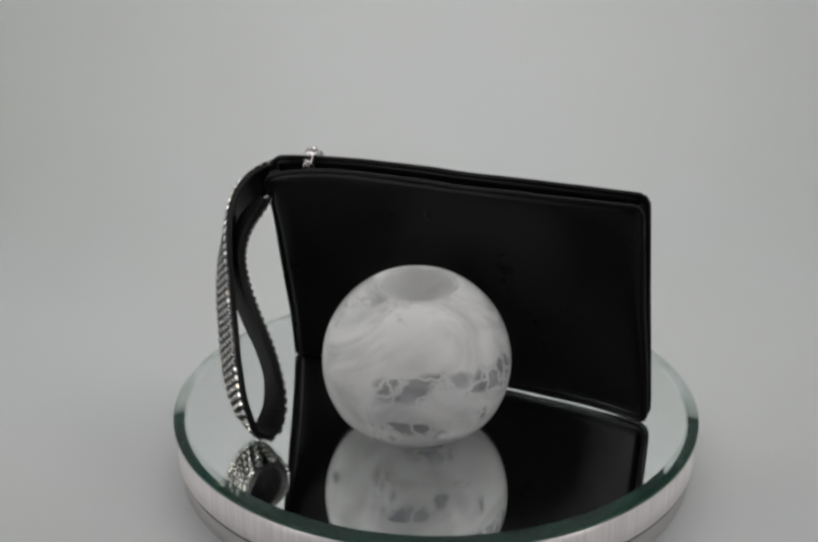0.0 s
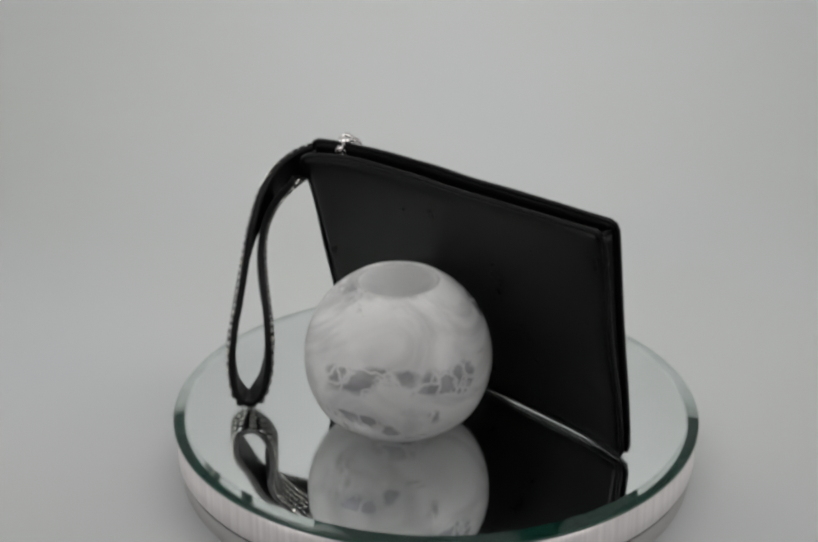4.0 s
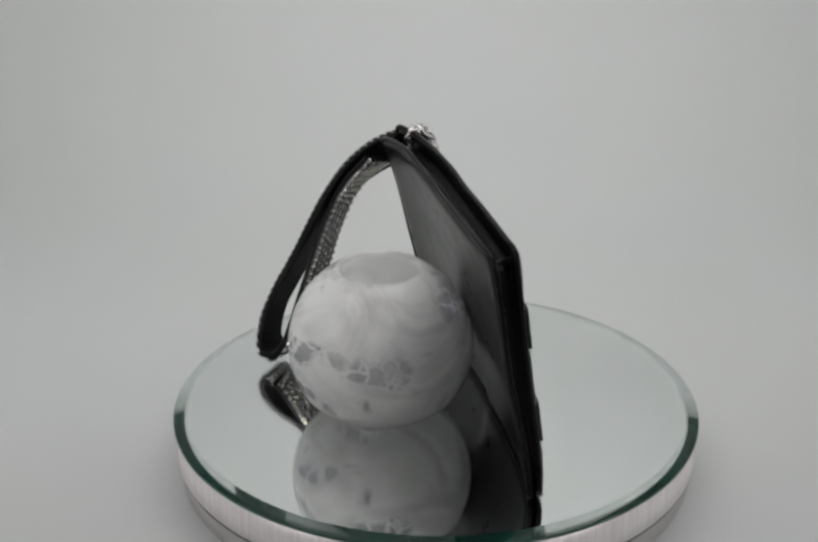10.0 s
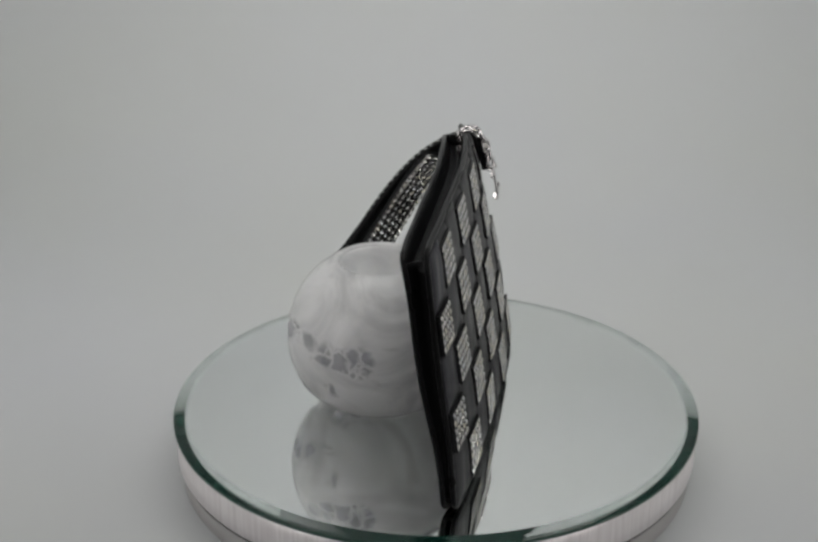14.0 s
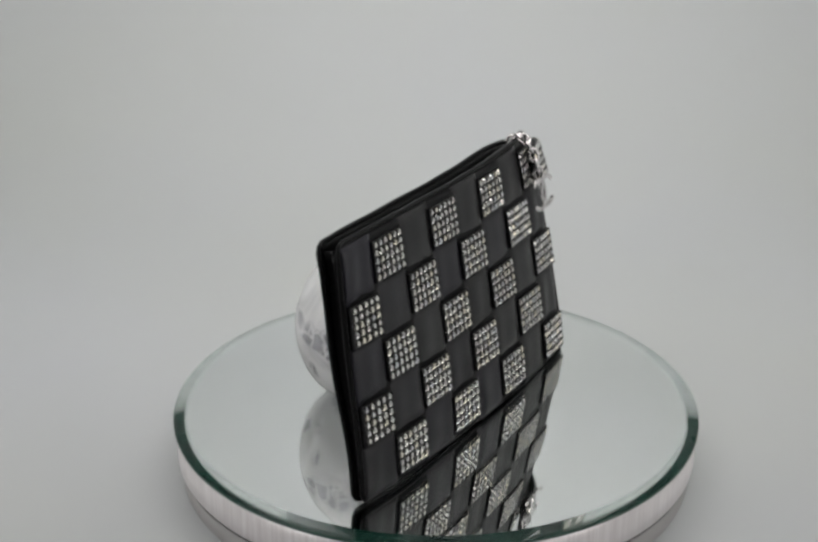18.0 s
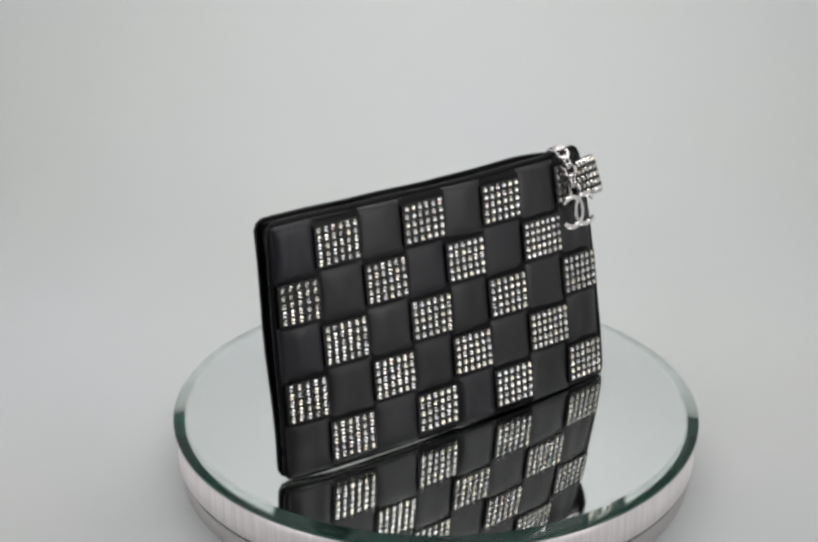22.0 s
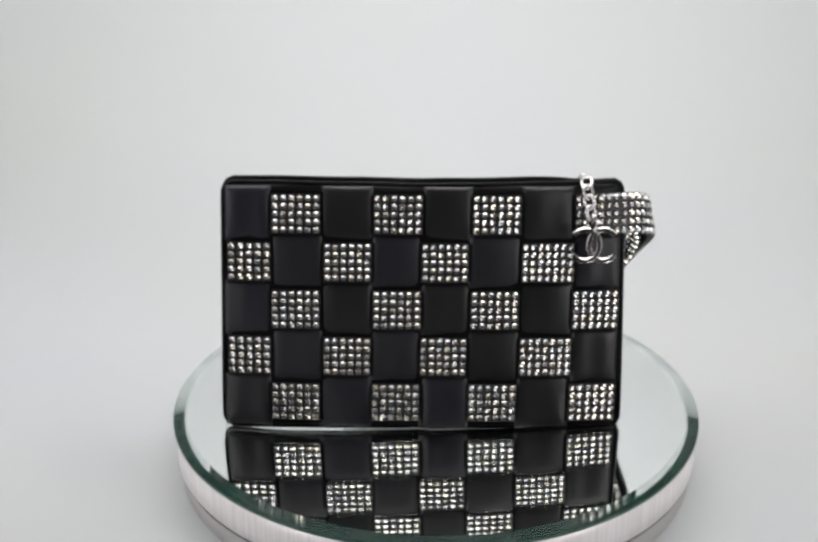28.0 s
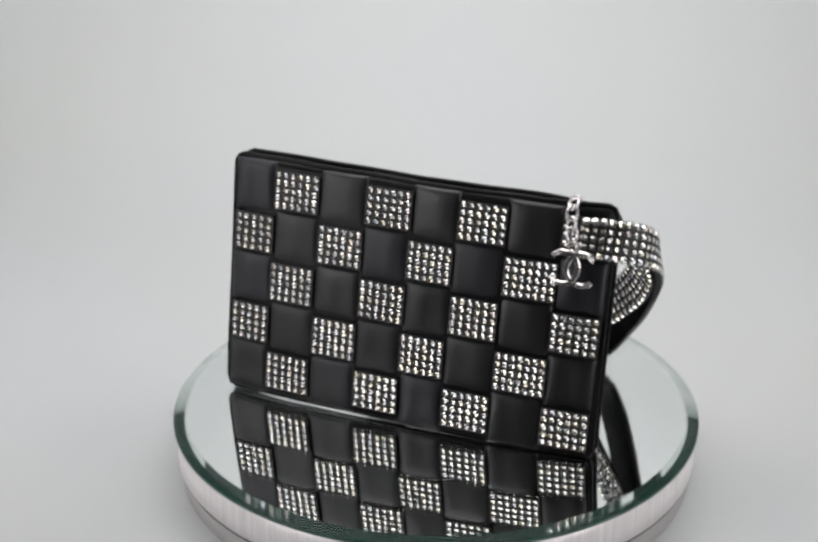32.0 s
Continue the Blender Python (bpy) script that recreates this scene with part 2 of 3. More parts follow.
def tube(bm, points, radius, sides=8, closed=False):
    pts = [Vector(p) for p in points]
    n = len(pts)
    rings = []
    normal = None
    for i, p in enumerate(pts):
        t = (pts[(i + 1) % n] - pts[i - 1]) if closed else (pts[min(i + 1, n - 1)] - pts[max(i - 1, 0)])
        t.normalize()
        if normal is None:
            normal = t.orthogonal().normalized()
        normal = (normal - t * normal.dot(t)).normalized()
        side = t.cross(normal)
        rings.append([bm.verts.new(p + radius * (math.cos(a) * normal + math.sin(a) * side))
                      for a in (2 * math.pi * k / sides for k in range(sides))])
    for i in range(n if closed else n - 1):
        a, b = rings[i], rings[(i + 1) % n]
        for k in range(sides):
            j = (k + 1) % sides
            bm.faces.new((a[k], a[j], b[j], b[k]))
    if not closed:
        bm.faces.new(rings[0])
        bm.faces.new(rings[-1])
    return bm


def smooth_line(points, n):
    """n points along a Catmull-Rom line through points."""
    pts = [Vector(p) for p in points]
    pts = [2 * pts[0] - pts[1]] + pts + [2 * pts[-1] - pts[-2]]
    fine = []
    for i in range(1, len(pts) - 2):
        p0, p1, p2, p3 = pts[i - 1:i + 3]
        for k in range(24):
            t = k / 24
            fine.append(0.5 * (2 * p1 + (p2 - p0) * t + (2 * p0 - 5 * p1 + 4 * p2 - p3) * t * t + (3 * p1 - p0 - 3 * p2 + p3) * t ** 3))
    fine.append(pts[-2])
    run = [0.0]
    for a, b in zip(fine, fine[1:]):
        run.append(run[-1] + (b - a).length)
    out, k = [], 0
    for i in range(n):
        s = run[-1] * i / (n - 1)
        while k < len(run) - 2 and run[k + 1] < s:
            k += 1
        w = (s - run[k]) / max(run[k + 1] - run[k], 1e-9)
        out.append(fine[k].lerp(fine[k + 1], w))
    return out, run[-1]


# ---- the setting: backdrop sweep, added unseen bounce tent, added near-black room ----
FLOOR = -0.036


def backdrop():
    prof = [(-0.34, FLOOR), (0.30, FLOOR)]
    r = 0.38
    for k in range(1, 13):
        a = math.pi / 2 * k / 12
        prof.append((0.30 + r * math.sin(a), FLOOR + r * (1 - math.cos(a))))
    prof.append((0.68, 0.93))
    bm = bmesh.new()
    a = [[bm.verts.new((x, y, z)) for y, z in prof] for x in (-0.78, 0.78)]
    b = [[bm.verts.new((x, y + (0.004 if z > 0.3 else 0.0), z - 0.004)) for y, z in prof] for x in (-0.78, 0.78)]
    n = len(prof)
    for i in range(n - 1):
        bm.faces.new((a[0][i], a[1][i], a[1][i + 1], a[0][i + 1]))
        bm.faces.new((b[0][i], b[0][i + 1], b[1][i + 1], b[1][i]))
        for s in (0, 1):
            bm.faces.new((a[s][i], a[s][i + 1], b[s][i + 1], b[s][i]))
    for i in (0, n - 1):
        bm.faces.new((a[0][i], a[1][i], b[1][i], b[0][i]))
    ob = new("backdrop", mesh_of("backdrop", bm, PAPER))
    return tagged(ob, "seamless pale grey paper backdrop curving up from the table", "backdrop", kind="structure")


def box(bm, x0, x1, y0, y1, z0, z1):
    v = [bm.verts.new((x, y, z)) for x in (x0, x1) for y in (y0, y1) for z in (z0, z1)]
    for f in ((0, 1, 3, 2), (4, 6, 7, 5), (0, 4, 5, 1), (2, 3, 7, 6), (0, 2, 6, 4), (1, 5, 7, 3)):
        bm.faces.new([v[i] for i in f])
    return bm


def slab(name, dims, mat, label, category):
    bm = box(bmesh.new(), *dims)
    return tagged(new(name, mesh_of(name, bm, mat, False)), label, category, kind="structure")


backdrop()
# tent walls and roof stay out of view; added to bounce and bound the light
slab("wall_bounce_west", (-0.80, -0.785, -0.42, 0.70, FLOOR, 0.93), BOUNCE_CLOTH, "unseen white cloth side wall, added to bounce light", "wall")
slab("wall_bounce_east", (0.785, 0.80, -0.42, 0.70, FLOOR, 0.93), BOUNCE_CLOTH, "unseen white cloth side wall, added to bounce light", "wall")
slab("ceiling_bounce", (-0.80, 0.80, -0.22, 0.70, 0.935, 0.95), BOUNCE_CLOTH, "unseen white cloth roof, added to bounce light", "ceiling")
# unseen table and room, added near-black so that leather and stones mirror darkness
slab("table", (-0.95, 0.95, -0.70, 0.85, FLOOR - 0.05, FLOOR - 0.006), ROOM, "unseen near-black table under the backdrop", "table")
slab("floor", (-2.2, 2.2, -2.6, 1.6, -0.86, -0.80), ROOM, "unseen near-black room floor", "floor")
slab("ceiling", (-2.2, 2.2, -2.6, 1.6, 1.75, 1.80), ROOM, "unseen near-black room ceiling", "ceiling")
slab("wall_south", (-2.2, 2.2, -2.66, -2.6, -0.80, 1.75), ROOM, "unseen near-black wall behind the camera", "wall")
slab("wall_north", (-2.2, 2.2, 1.6, 1.66, -0.80, 1.75), ROOM, "unseen near-black wall behind the backdrop", "wall")
slab("wall_west", (-2.26, -2.2, -2.6, 1.6, -0.80, 1.75), ROOM, "unseen near-black side wall", "wall")
slab("wall_east", (2.2, 2.26, -2.6, 1.6, -0.80, 1.75), ROOM, "unseen near-black side wall", "wall")


# ---- turntable ----
TOP = 0.0035
turntable = thing("turntable", pose(0, 0, 0), "mirror-topped display turntable with a satin white metal rim", "turntable")
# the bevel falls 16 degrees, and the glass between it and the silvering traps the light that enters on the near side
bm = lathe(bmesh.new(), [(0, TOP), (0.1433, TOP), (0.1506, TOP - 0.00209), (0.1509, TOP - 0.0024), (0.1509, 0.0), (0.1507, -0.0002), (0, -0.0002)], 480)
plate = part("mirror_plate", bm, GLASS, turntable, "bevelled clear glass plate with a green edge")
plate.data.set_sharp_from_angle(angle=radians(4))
# the bevel's mixed-in green paints the look of that trapped light
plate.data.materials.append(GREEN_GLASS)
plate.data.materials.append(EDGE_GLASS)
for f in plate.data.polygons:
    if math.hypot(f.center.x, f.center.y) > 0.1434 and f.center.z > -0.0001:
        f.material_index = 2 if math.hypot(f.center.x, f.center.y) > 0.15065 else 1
bm = lathe(bmesh.new(), [(0, -0.0003), (0.1505, -0.0003), (0.1505, -0.0008), (0, -0.0008)], 240)
part("silvering", bm, MIRROR, plate, "silvered mirror back", smooth=False)
bm = lathe(bmesh.new(), [(0, -0.0011), (0.1490, -0.0011), (0.1497, -0.0018), (0.1497, -0.0196), (0.149, -0.0200), (0, -0.0200)], 160)
part("rim", bm, DRUM, turntable, "satin white metal rim")
bm = lathe(bmesh.new(), [(0, -0.0201), (0.1490, -0.0201), (0.1490, -0.0216), (0, -0.0216)], 128)
part("seam", bm, GAP, turntable, "thin dark seam under the rim")
base = thing("display_plinth", pose(0, 0, FLOOR), "low grey round metal plinth under the mirror turntable", "plinth")
bm = lathe(bmesh.new(), [(0, 0.0), (0.1455, 0.0), (0.1470, 0.0015), (0.1482, 0.0130), (0.1478, 0.0142), (0, 0.0142)], 192)
part("plinth_body", bm, PLINTH, base)

# ---- quartz ball ----
BALL_R, BALL_C = 0.0522, 0.0412
ball_pose = pose(0.0026, 0.0325, TOP + 0.0002)
ball = thing("quartz_ball", ball_pose, "cloudy white quartz ball candle holder with violet windows", "candle holder")


def ball_profile():
    """The ball with its small flat foot and wide candle cup."""
    r, foot, mouth = BALL_R, 0.0, 0.0218
    a0, a1 = math.acos((BALL_C - foot) / r), math.asin((mouth + 0.0045) / r)
    prof = [(0, foot)]
    arc = []
    for k in range(0, 57):
        a = math.pi - a0 - (math.pi - a0 - a1) * k / 56
        x, z = r * math.sin(a), BALL_C + r * math.cos(a)
        low = max(0.0, 1 - (z - foot) / 0.015)
        arc.append((x - 0.0062 * low ** 2, z + 0.0008 * low * (1 - low)))
    prof += [(arc[0][0] - 0.0012, foot)] + [(x, z + (0.0003 if k == 0 else 0.0)) for k, (x, z) in enumerate(arc)]
    zt = BALL_C + r * math.cos(a1)
    zb = BALL_C + BALL_R - 0.0262
    prof += [(mouth + 0.0030, zt + 0.0008), (mouth + 0.0016, zt + 0.0010), (mouth + 0.0005, zt + 0.0005), (mouth - 0.0002, zt - 0.0004), (mouth - 0.0006, zt - 0.0014)]
    for k in range(13):
        a = math.pi / 2 * k / 12
        prof.append((0.0128 + (mouth - 0.0136) * math.cos(a), zt - 0.0020 - (zt - 0.0020 - zb) * math.sin(a) ** 0.9))
    return prof + [(0, zb - 0.0003)]


body = part("ball_body", lathe(bmesh.new(), ball_profile(), 128), CLEAR_QUARTZ, ball, "polished white quartz with clear violet windows")
body.data.set_sharp_from_angle(angle=radians(60))
body.data.materials.append(GROUND_QUARTZ)
for f in body.data.polygons:
    if math.hypot(f.center.x, f.center.y) < 0.0216 and f.center.z > 0.03:
        f.material_index = 1

def veil(x, y, z, w, h, rx, ry, rz, bend):
    """A curved healed crack inside the crystal."""
    m = pose(x, y, z, rx, ry, rz)

    def at(u, v, off):
        a, b = 2 * u - 1, 2 * v - 1
        k = 1 - 0.25 * noise.noise(Vector((a * 2 + x * 90, b * 2, z * 90)))
        px, py = a * math.sqrt(1 - b * b / 2) * w * k, b * math.sqrt(1 - a * a / 2) * h * k
        return m @ Vector((px, py, bend * (a * a + b * b) + 0.0016 * noise.noise(Vector((a * 3, b * 3, x * 80))) + off))
    part("veil", shell(bmesh.new(), 18, 18, lambda u, v: at(u, v, 0.0001), lambda u, v: at(u, v, -0.0001)), VEIL, ball, "thin white healed crack")


for row in ((0.030, 0.010, 0.040, 0.016, 0.012, 70, 10, 60, 0.004), (-0.026, 0.020, 0.030, 0.018, 0.014, 60, -20, -30, 0.005),
            (0.004, 0.036, 0.030, 0.020, 0.012, 15, 8, 20, 0.004), (-0.006, -0.034, 0.045, 0.020, 0.015, 75, 5, -10, -0.004),
            (0.022, -0.026, 0.026, 0.016, 0.013, 25, 30, 40, 0.004), (-0.034, -0.006, 0.050, 0.014, 0.012, 80, 15, 85, 0.003)):
    veil(*row)

# ---- wristlet bag ----
BAG = Matrix(((0.98954726, 0.1418254, 0.02611086, -0.0135),
              (-0.14420895, 0.97319158, 0.17917009, -0.0349),
              (0.0, -0.18106269, 0.98347156, 0.0053),
              (0, 0, 0, 1))) @ pose(0, 0, 0, 0, 1.3, 0)
bag = thing("wristlet_bag", BAG, "black leather wristlet with woven rhinestone checks on its front", "bag")
HEIGHT = 0.1374
ROW = 0.0267


MID = -0.0018


def half(z):
    return 0.1095 - 0.0008 * z / HEIGHT


def front_y(x, z):
    s = min(1.0, abs(x) / 0.112)
    e = max(0.0, min(1.0, z / HEIGHT))
    end = 0.0045 + 0.0090 * e ** 3 if x > 0 else 0.0060 - 0.0060 * e ** 2
    return -0.0015 + end * s ** 2.8 + (0.0016 if x > 0 else 0.0035) * (1 - e) ** 5


def back_y(x, z):
    s = min(1.0, abs(x) / 0.112)
    e = max(0.0, min(1.0, z / HEIGHT))
    deep = 0.0060 + 0.0120 * e ** 1.2
    ends = 0.0140 if x > 0 else 0.0098 + 0.0060 * e
    w = s ** 4
    return front_y(x, z) + deep * (1 - w) + ends * w - 0.0006 * math.sin(9 * e) * s


def outline(u, v):
    """A place on the panel, with rounded corners."""
    z = (HEIGHT - 0.0013 * (2 * u - 1) + 0.0030 * max(0.0, 2 * u - 1)) * v
    x = (2 * u - 1) * half(z)
    rc = 0.0055
    for zc, sgn in ((0.0, 1), (HEIGHT - 0.0013 * (2 * u - 1) + 0.0030 * max(0.0, 2 * u - 1), -1)):
        dz = (z - zc) * sgn
        dx = half(z) - abs(x)
        if dz < rc and dx < rc:
            a, b = 1 - dx / rc, 1 - dz / rc
            k = math.sqrt(max(1e-9, a * a + b * b))
            m = max(a, b) / k if k > 1e-6 else 1.0
            a, b = a * m, b * m
            x = math.copysign(half(z) - rc * (1 - a), x)
            z = zc + sgn * rc * (1 - b)
    sag = 0.0008 * max(0.0, 1 - 2 * u) * (1 - v) ** 8
    return x + MID + (0.0018 * (1 - v) * (2 * u - 1) if u > 0.5 else 0.0), z - sag


def back_dip(x, z):
    """How far the back edge sags towards the strap's corner."""
    return 0.0066 * max(0.0, (x - 0.060) / 0.048) ** 2 * max(0.0, z / HEIGHT) ** 4


def panel(name, fn, sgn, label):
    def outer(u, v):
        x, z = outline(u, v)
        e = max(abs(2 * u - 1), abs(2 * v - 1))
        return (x, fn(x, z) + sgn * 0.0012 * max(0, (e - 0.93) / 0.07) ** 2, z - (back_dip(x, z) if sgn < 0 else 0.0))

    def inner(u, v):
        x, z = outline(u, v)
        return (x, fn(x, z) + sgn * 0.0030, z - (back_dip(x, z) if sgn < 0 else 0.0))
    return part(name, shell(bmesh.new(), 40, 28, outer, inner), LEATHER, bag, label)


panel("front_panel", front_y, 1, "black leather front panel")
panel("back_panel", back_y, -1, "plain smooth black leather back panel")


def piping(fn, shift, name):
    pts = []
    n = 30
    for k in range(n):
        pts.append(outline(0, k / n))
    for k in range(n + 16):
        pts.append(outline(k / (n + 16), 1))
    for k in range(n):
        pts.append(outline(1, 1 - k / n))
    pts.append(outline(1, 0))
    for k in range(1, n + 16):
        pts.append(outline(1 - k / (n + 16), 0))
    line = [(x, fn(x, z) + shift + 0.0002 * math.sin(x * 90 + z * 70), z + 0.0001 * math.sin(x * 140) - (back_dip(x, z) if shift < 0 else 0.0)) for x, z in pts]
    part(name, tube(bmesh.new(), line, 0.0015, 8, closed=True), LEATHER, bag, "raised leather edge piping")


piping(front_y, 0.0020, "front_piping")
piping(back_y, -0.0020, "back_piping")


def gusset(side):
    def at(u, v, off):
        z = 0.002 + (HEIGHT - 0.005) * v
        x = half(z) - 0.002
        sx = MID + side * x
        y0, y1 = front_y(sx, z) + 0.0022, back_y(sx, z) - 0.0020
        fold = 1 - abs(2 * u - 1)
        return (MID + side * (x - 0.0026 * fold * (0.35 + 0.65 * v) - off), y0 + (y1 - y0) * u, z)
    part("gusset", shell(bmesh.new(), 8, 20, lambda u, v: at(u, v, 0), lambda u, v: at(u, v, 0.0012)), LEATHER, bag, "folded leather side gusset")


gusset(1)
gusset(-1)


def strip(name, z, drop, mat, label):
    def at(u, v, off):
        x = (2 * u - 1) * (half(z) - 0.004)
        y0, y1 = front_y(x, z) + 0.0022, back_y(x, z) - 0.0022
        return (x, y0 + (y1 - y0) * v, z - drop * (1 - (2 * v - 1) ** 2) - off)
    part(name, shell(bmesh.new(), 40, 6, lambda u, v: at(u, v, 0), lambda u, v: at(u, v, 0.001)), mat, bag, label)


strip("bottom_panel", 0.0015, 0.0, LEATHER, "black leather base")
strip("zip_tape", HEIGHT - 0.009, 0.002, LINING, "black zip tape sunk between the edges")
zip_line = [((2 * k / 60 - 1) * 0.100, 0.5 * (front_y((2 * k / 60 - 1) * 0.1, HEIGHT) + back_y((2 * k / 60 - 1) * 0.1, HEIGHT)), HEIGHT - 0.0105) for k in range(61)]
part("zip_coil", tube(bmesh.new(), zip_line, 0.0011, 6), SETTING, bag, "dark zip teeth")


# woven checks
EDGES = [(-0.1088, -0.0851), (-0.0850, -0.0583), (-0.0567, -0.0304), (-0.0298, -0.0030), (-0.0033, 0.0225), (0.0239, 0.0508), (0.0517, 0.0807), (0.0803, 0.1066)]


def patch_x(c):
    return EDGES[c]


def row_z(r):
    return 0.1215 - ROW * r


def leather_square(c, r, rng):
    cz = row_z(r)
    xa = patch_x(c - 1)[1] - 0.0002 if c else -half(cz) + MID + 0.0006
    xb = patch_x(c + 1)[0] + 0.0002 if c < 7 else half(cz) + MID - 0.0006
    cx, w, h = (xa + xb) / 2, (xb - xa) / 2, 0.0153
    tilt, wave, ph = rng.uniform(-0.0004, 0.0004), (0.0004 if c in (0, 7) else 0.0002), rng.uniform(0, 6)

    def top(u, v):
        a, b = 2 * u - 1, 2 * v - 1
        x, z = cx + a * w, cz + b * h
        puff = 0.0016 * (1 - abs(a) ** 4) ** 0.7 * (1 - abs(b) ** 4) ** 0.7
        return (x, front_y(x, z) + 0.0004 - puff - tilt * a - wave * math.sin(5 * a + ph) * (1 - abs(b) ** 3) * (1 - abs(a) ** 4) - 0.0006 * b * (1 - a * a), z)

    def under(u, v):
        x, y, z = top(u, v)
        return (x, front_y(x, z) + 0.0012, z)
    part("leather_square", shell(bmesh.new(), 12, 12, top, under), SQUARE_LEATHER, bag)


def stone_bmesh(bm, m, w, h, d):
    """A square stone with cut corners: crown facets round a foil-backed heart that runs to a point."""
    tiers = ((0.96, 0.0), (1.0, 0.30), (0.56, 0.95))
    rings = []
    for scale, rise in tiers:
        ring = []
        for k in range(8):
            a = math.pi / 8 + math.pi / 4 * k
            gx, gz = (max(-0.98, min(0.98, 1.22 * f(a))) * scale * 0.5 for f in (math.cos, math.sin))
            ring.append(bm.verts.new(m @ Vector((gx * w, -d * rise, gz * h))))
        rings.append(ring)
    for a, b in zip(rings, rings[1:]):
        for k in range(8):
            j = (k + 1) % 8
            bm.faces.new((a[k], a[j], b[j], b[k]))
    heart = bm.verts.new(m @ Vector((0, -d * 0.70, 0)))
    for k in range(8):
        bm.faces.new((rings[-1][k], rings[-1][(k + 1) % 8], heart))
    bm.faces.new(rings[0][::-1])


STONE_W, STONE_H = 0.00435, 0.00422
stone_meshes = []
for k in range(4):
    bm = bmesh.new()
    stone_bmesh(bm, pose(0, 0, 0, (-2, 1.5, 2.5, -1)[k], (2, -3, 1, -2)[k], (1.5, -2.5, -0.5, 2)[k]), STONE_W, STONE_H, 0.0015)
    stone_meshes.append(mesh_of("rhinestone", bm, CRYSTAL, False))


def wall(bm, m, lx, ly, lz):
    """A small upright bar of the setting, centred on m, rising towards -y."""
    v = [bm.verts.new(m @ Vector((x * lx / 2, -ly * y, z * lz / 2))) for x in (-1, 1) for y in (0, 1) for z in (-1, 1)]
    for f in ((0, 1, 3, 2), (4, 6, 7, 5), (0, 4, 5, 1), (2, 3, 7, 6), (0, 2, 6, 4), (1, 5, 7, 3)):
        bm.faces.new([v[i] for i in f])


WALL, WALL_UP = 0.00040, 0.0012


def rhinestone_patch(c, r, rng):
    cz, h = row_z(r), 0.0108
    x0, x1 = patch_x(c)

    def top(u, v):
        x, z = x0 + (x1 - x0) * u, cz + (2 * v - 1) * h
        return (x, front_y(x, z) - 0.0006, z)

    def under(u, v):
        x, y, z = top(u, v)
        return (x, y + 0.0012, z)
    cols = round((x1 - x0) / 0.00445)
    bm = shell(bmesh.new(), 6, 4, top, under)
    for i in range(cols + 1):
        for j in range(5):
            x, z = x0 + (x1 - x0) * i / cols, cz + h * (2 * (j + 0.5) / 5 - 1)
            wall(bm, pose(x, front_y(x, z) - 0.0006, z), WALL, WALL_UP, 2 * h / 5)
    for i in range(cols):
        for j in range(6):
            x, z = x0 + (x1 - x0) * (i + 0.5) / cols, cz + h * (2 * j / 5 - 1)
            wall(bm, pose(x, front_y(x, z) - 0.0006, z), (x1 - x0) / cols, WALL_UP, WALL)
    patch = part("rhinestone_patch", bm, SETTING, bag, "patch of silver rhinestones in dark metal settings", smooth=False)
    for i in range(cols):
        for j in range(5):
            x = x0 + (x1 - x0) * (i + 0.5) / cols
            z = cz + h * (2 * (j + 0.5) / 5 - 1)
            slope = math.degrees(math.atan((front_y(x + 0.001, z) - front_y(x - 0.001, z)) / 0.002))
            m = pose(x, front_y(x, z) - 0.0006, z, rng.uniform(-3.0, 3.0), 0, slope + rng.uniform(-3.0, 3.0))
            shared("rhinestone", rng.choice(stone_meshes), patch, m)


rng = random.Random(5)
for c in range(8):
    for r in range(5):
        if (c + r) % 2 == 0:
            leather_square(c, r, rng)
        else:
            rhinestone_patch(c, r, rng)


# ---- wrist strap: one band that leaves the front, hangs in a loop and returns to the corner ----
TO_BAG = BAG.inverted()
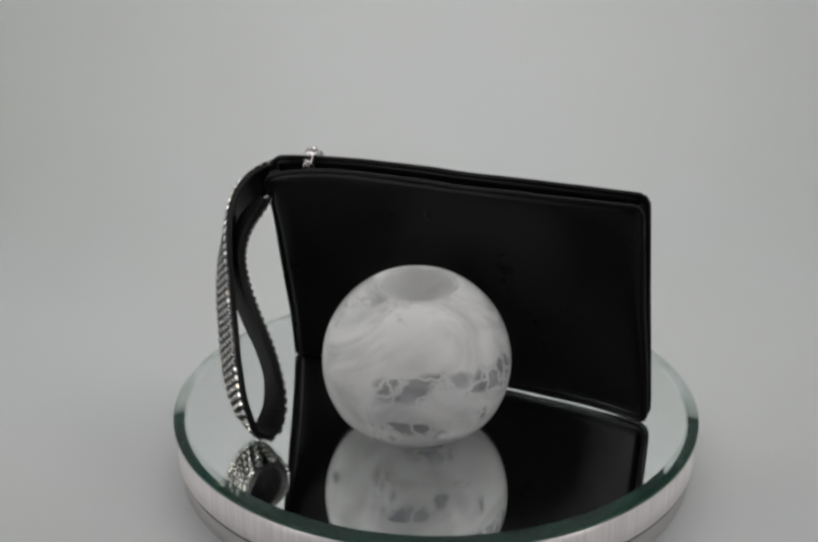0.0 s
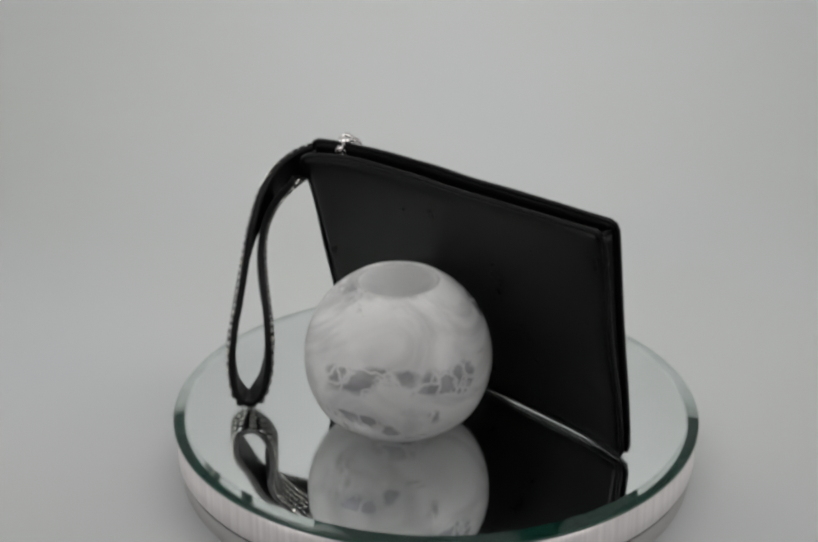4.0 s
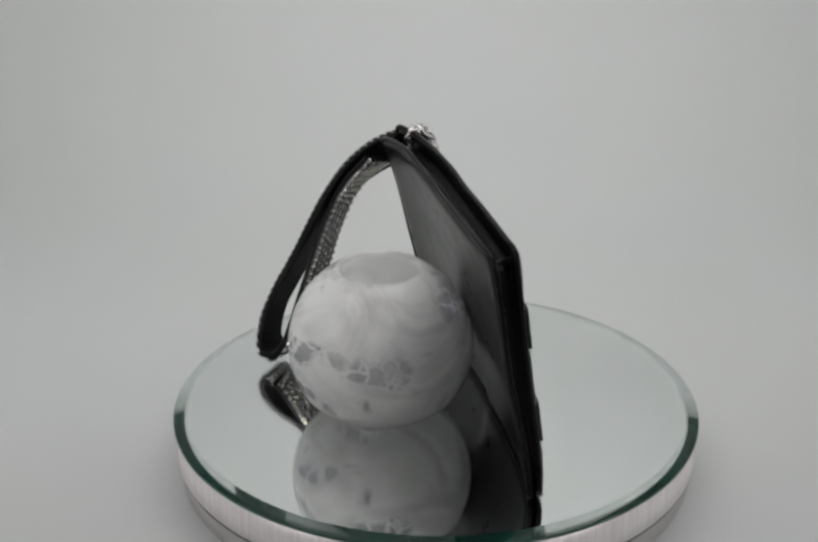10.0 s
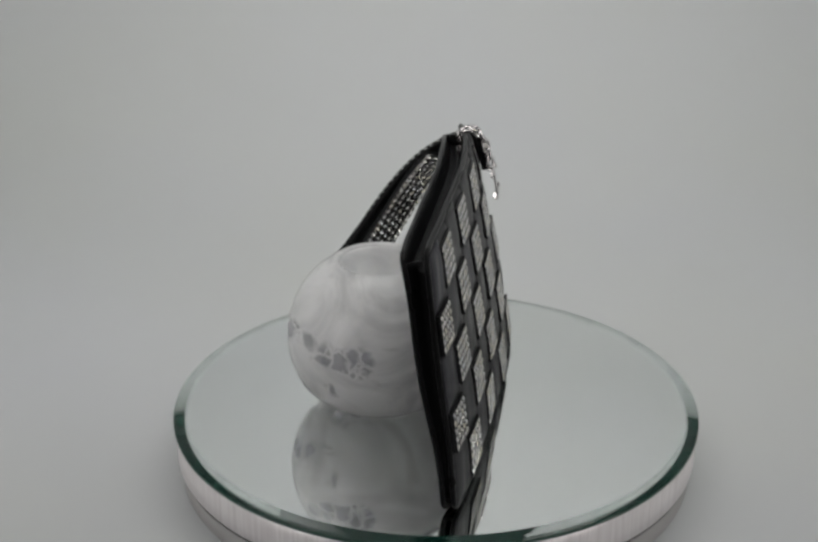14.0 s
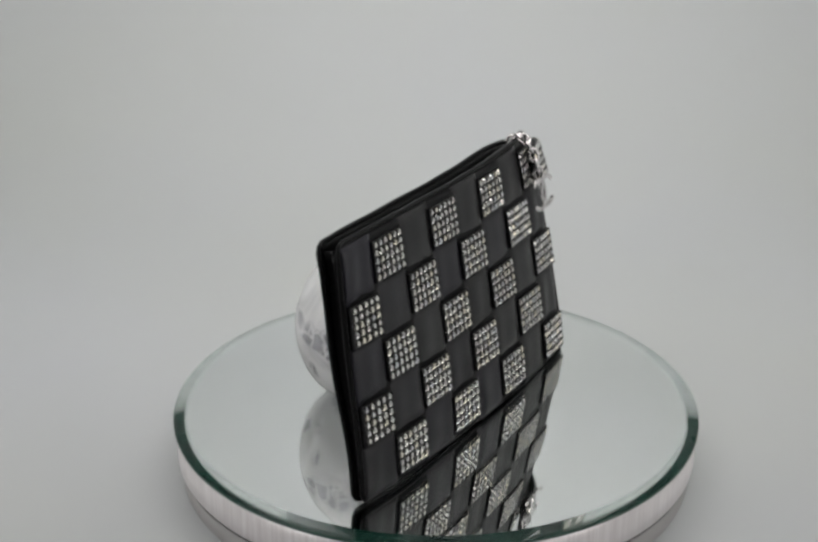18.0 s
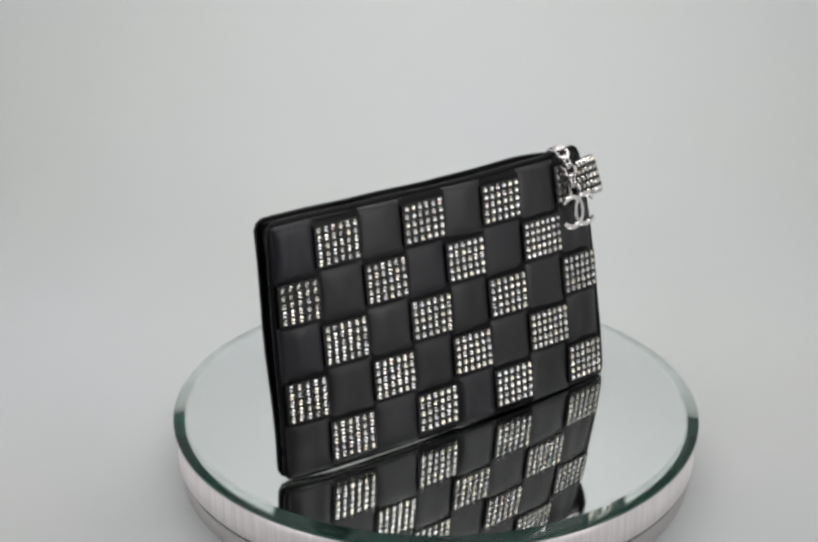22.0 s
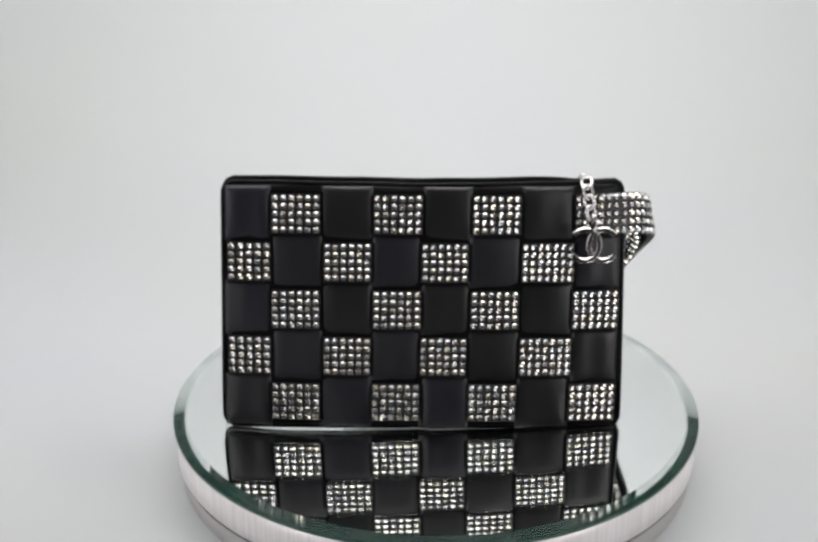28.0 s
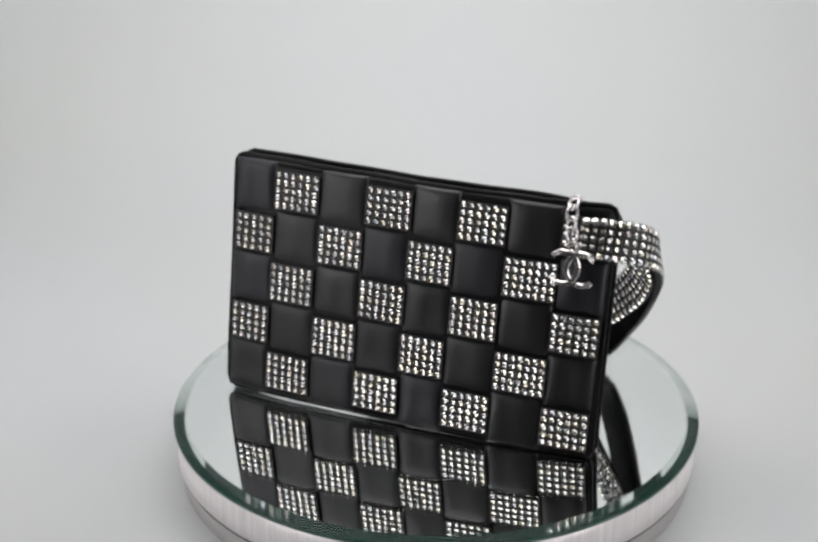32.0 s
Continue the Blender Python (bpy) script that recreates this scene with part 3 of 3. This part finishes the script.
# places on the table and the way the stones face there
STRAP = [((0.0850, -0.0285, 0.1243), (-0.14, -0.97, 0.18)), ((0.1000, -0.0268, 0.1232), (0.05, -0.93, 0.30)),
         ((0.1125, -0.0200, 0.1188), (0.50, -0.76, 0.40)), ((0.1188, -0.0092, 0.1122), (0.90, -0.32, 0.24)),
         ((0.1212, 0.0055, 0.1030), (0.94, 0.12, 0.20)), ((0.1186, 0.0185, 0.0905), (0.84, 0.45, 0.20)),
         ((0.1150, 0.0312, 0.0770), (0.76, 0.64, 0.15)), ((0.1104, 0.0416, 0.0628), (0.72, 0.69, 0.10)),
         ((0.1056, 0.0508, 0.0492), (0.70, 0.71, 0.05)), ((0.0997, 0.0632, 0.0380), (0.63, 0.77, 0.0)),
         ((0.0925, 0.0722, 0.0228), (0.56, 0.76, -0.3)), ((0.0840, 0.0740, 0.0085), (0.15, 0.40, -0.90)),
         ((0.0775, 0.0680, 0.0100), (-0.45, -0.45, -0.78)), ((0.0757, 0.0616, 0.0211), (-0.70, -0.70, -0.1)),
         ((0.0796, 0.0528, 0.0361), (-0.70, -0.70, 0.1)), ((0.0885, 0.0427, 0.0493), (-0.70, -0.70, 0.1)),
         ((0.1003, 0.0335, 0.0627), (-0.70, -0.70, 0.0)), ((0.1085, 0.0240, 0.0765), (-0.72, -0.68, -0.05)),
         ((0.1130, 0.0145, 0.0900), (-0.74, -0.66, -0.08)), ((0.1110, 0.0062, 0.1045), (-0.78, -0.60, -0.10)),
         ((0.1015, -0.0030, 0.1160), (-0.84, -0.40, -0.10))]


def eased(rows):
    """The same row of vectors with its small kinks taken out; the ends stay."""
    rows = [Vector(v) for v in rows]
    for w in (0.5, -0.53, 0.5, -0.53):
        rows = [rows[0]] + [b + w * ((a + c) / 2 - b) for a, b, c in zip(rows, rows[1:], rows[2:])] + [rows[-1]]
    return rows


def strap_frames(n):
    keys = [TO_BAG @ p for p in eased(p for p, _ in STRAP)]
    facing = eased(f for _, f in STRAP)
    pts, length = smooth_line(keys, n)
    turn = TO_BAG.to_3x3()
    run = [0.0]
    for a, b in zip(keys, keys[1:]):
        run.append(run[-1] + (b - a).length)
    out = []
    for i in range(n):
        s = run[-1] * i / (n - 1)
        k = 0
        while k < len(run) - 2 and run[k + 1] < s:
            k += 1
        w = (s - run[k]) / (run[k + 1] - run[k])
        face = turn @ facing[k].lerp(facing[k + 1], w)
        t = (pts[min(i + 1, n - 1)] - pts[max(i - 1, 0)]).normalized()
        face = (face - t * face.dot(t)).normalized()
        out.append((pts[i], t, face, t.cross(face)))
    return out, length


def strap():
    frames, length = strap_frames(121)
    bm = bmesh.new()
    rings = []
    section = [(-0.0104, -0.0022), (-0.0104, 0.0002), (-0.0100, 0.0007), (0.0100, 0.0007), (0.0104, 0.0002), (0.0104, -0.0022), (0.0098, -0.0028), (-0.0098, -0.0028)]
    for p, t, face, side in frames:
        rings.append([bm.verts.new(p + side * a + face * b) for a, b in section])
    for a, b in zip(rings, rings[1:]):
        for k in range(8):
            j = (k + 1) % 8
            bm.faces.new((a[k], a[j], b[j], b[k]))
    bm.faces.new(rings[0])
    bm.faces.new(rings[-1])
    band = part("wrist_strap", bm, LINING, bag, "black leather wrist strap set with rhinestones", smooth=False)
    n = round(length / 0.0044)
    frames, _ = strap_frames(n)
    cups = bmesh.new()
    rnd = random.Random(8)
    for p, t, face, side in frames:
        turn = Matrix((t, -face, side)).transposed().to_4x4()
        for j in range(6):
            wall(cups, Matrix.Translation(p + side * (j - 2.5) * 0.0044 + face * 0.0006) @ turn, 0.0044, 0.0004 if j in (0, 5) else 0.0019, WALL)
        wall(cups, Matrix.Translation(p + t * 0.0022 + face * 0.0006) @ turn, WALL, 0.0017, 0.0150)
        for j in range(5):
            q = p + side * (j - 2) * 0.0044 + face * 0.0010
            m = Matrix.Translation(q) @ Matrix((t, -face, side)).transposed().to_4x4() @ pose(0, 0, 0, rnd.uniform(-3, 3), 0, rnd.uniform(-3, 3))
            shared("rhinestone", rnd.choice(stone_meshes), band, m)
    part("stone_setting", cups, SETTING, band, "dark metal grid of stone settings", smooth=False)


strap()

# ---- zip pull: chain and charm ----
line, length = smooth_line([(0.0852, 0.0105, 0.1310), (0.0852, 0.0100, 0.1375), (0.0852, 0.0066, 0.1418), (0.0854, 0.0008, 0.1412), (0.0860, -0.0036, 0.1345), (0.0872, -0.0050, 0.1270), (0.0890, -0.0052, 0.1155)], 9)
slider = part("zip_slider", box(bmesh.new(), 0.083, 0.0895, 0.0070, 0.0125, HEIGHT - 0.0110, HEIGHT - 0.0075), SILVER, bag, "silver zip slider", smooth=False)
pull = part("pull_chain", tube(bmesh.new(), line[:2], 0.0008, 8), SILVER, bag, "silver chain pull")
for i in range(8):
    a, b = line[i], line[i + 1]
    t = (b - a).normalized()
    n1 = Vector((0.85, -0.5, 0.1)) if i % 2 else Vector((0.85, 0.5, 0.1))
    n1 = (n1 - t * n1.dot(t)).normalized()
    mid = (a + b) / 2
    hl = (b - a).length * 0.5 + 0.0012
    ring = [mid + t * hl * math.cos(x) + n1 * 0.0029 * math.sin(x) for x in (2 * math.pi * k / 16 for k in range(16))]
    part("link", tube(bmesh.new(), ring, 0.0009, 6, closed=True), SILVER, pull)


def charm():
    """Two flat open rings, back to back and linked."""
    cx, cy, cz = 0.0900, -0.0062, 0.1062
    section = ((-0.0014, -0.0002), (-0.0010, -0.0006), (0.0010, -0.0006), (0.0014, -0.0002), (0.0013, 0.0006), (-0.0013, 0.0006))
    bm = bmesh.new()
    for sgn in (-1, 1):
        rings = []
        for k in range(37):
            a = math.radians(40 + 280 * k / 36)
            lift = (0.0005 if sgn > 0 else -0.0005) * math.cos(2 * a)
            ring = []
            for out, y in section:
                x, z = sgn * 0.0050 + sgn * math.cos(a) * (0.0080 + out), math.sin(a) * (0.0086 + out)
                ring.append(bm.verts.new((cx + x, cy - lift + y, cz + z)))
            rings.append(ring)
        for a, b in zip(rings, rings[1:]):
            for k in range(6):
                j = (k + 1) % 6
                bm.faces.new((a[k], a[j], b[j], b[k]))
        bm.faces.new(rings[0])
        bm.faces.new(rings[-1])
    part("charm", bm, SILVER, bag, "polished silver charm of two linked open rings", smooth=False)


charm()


# ---- motion: the turntable turns and carries what stands on it ----
def turn_at(t):
    u = t / 10
    return 168.0 - 55.306 * u - 0.9631 * (u - 1.6) ** 2 - 0.0372 * (u - 1.6) ** 3


def motions():
    times = [2.0 * k for k in range(17)]
    for ob, at in ((turntable, pose(0, 0, 0)), (ball, ball_pose), (bag, BAG)):
        walk(ob, [(t, pose(0, 0, 0, 0, 0, turn_at(t)) @ at) for t in times])


motions()
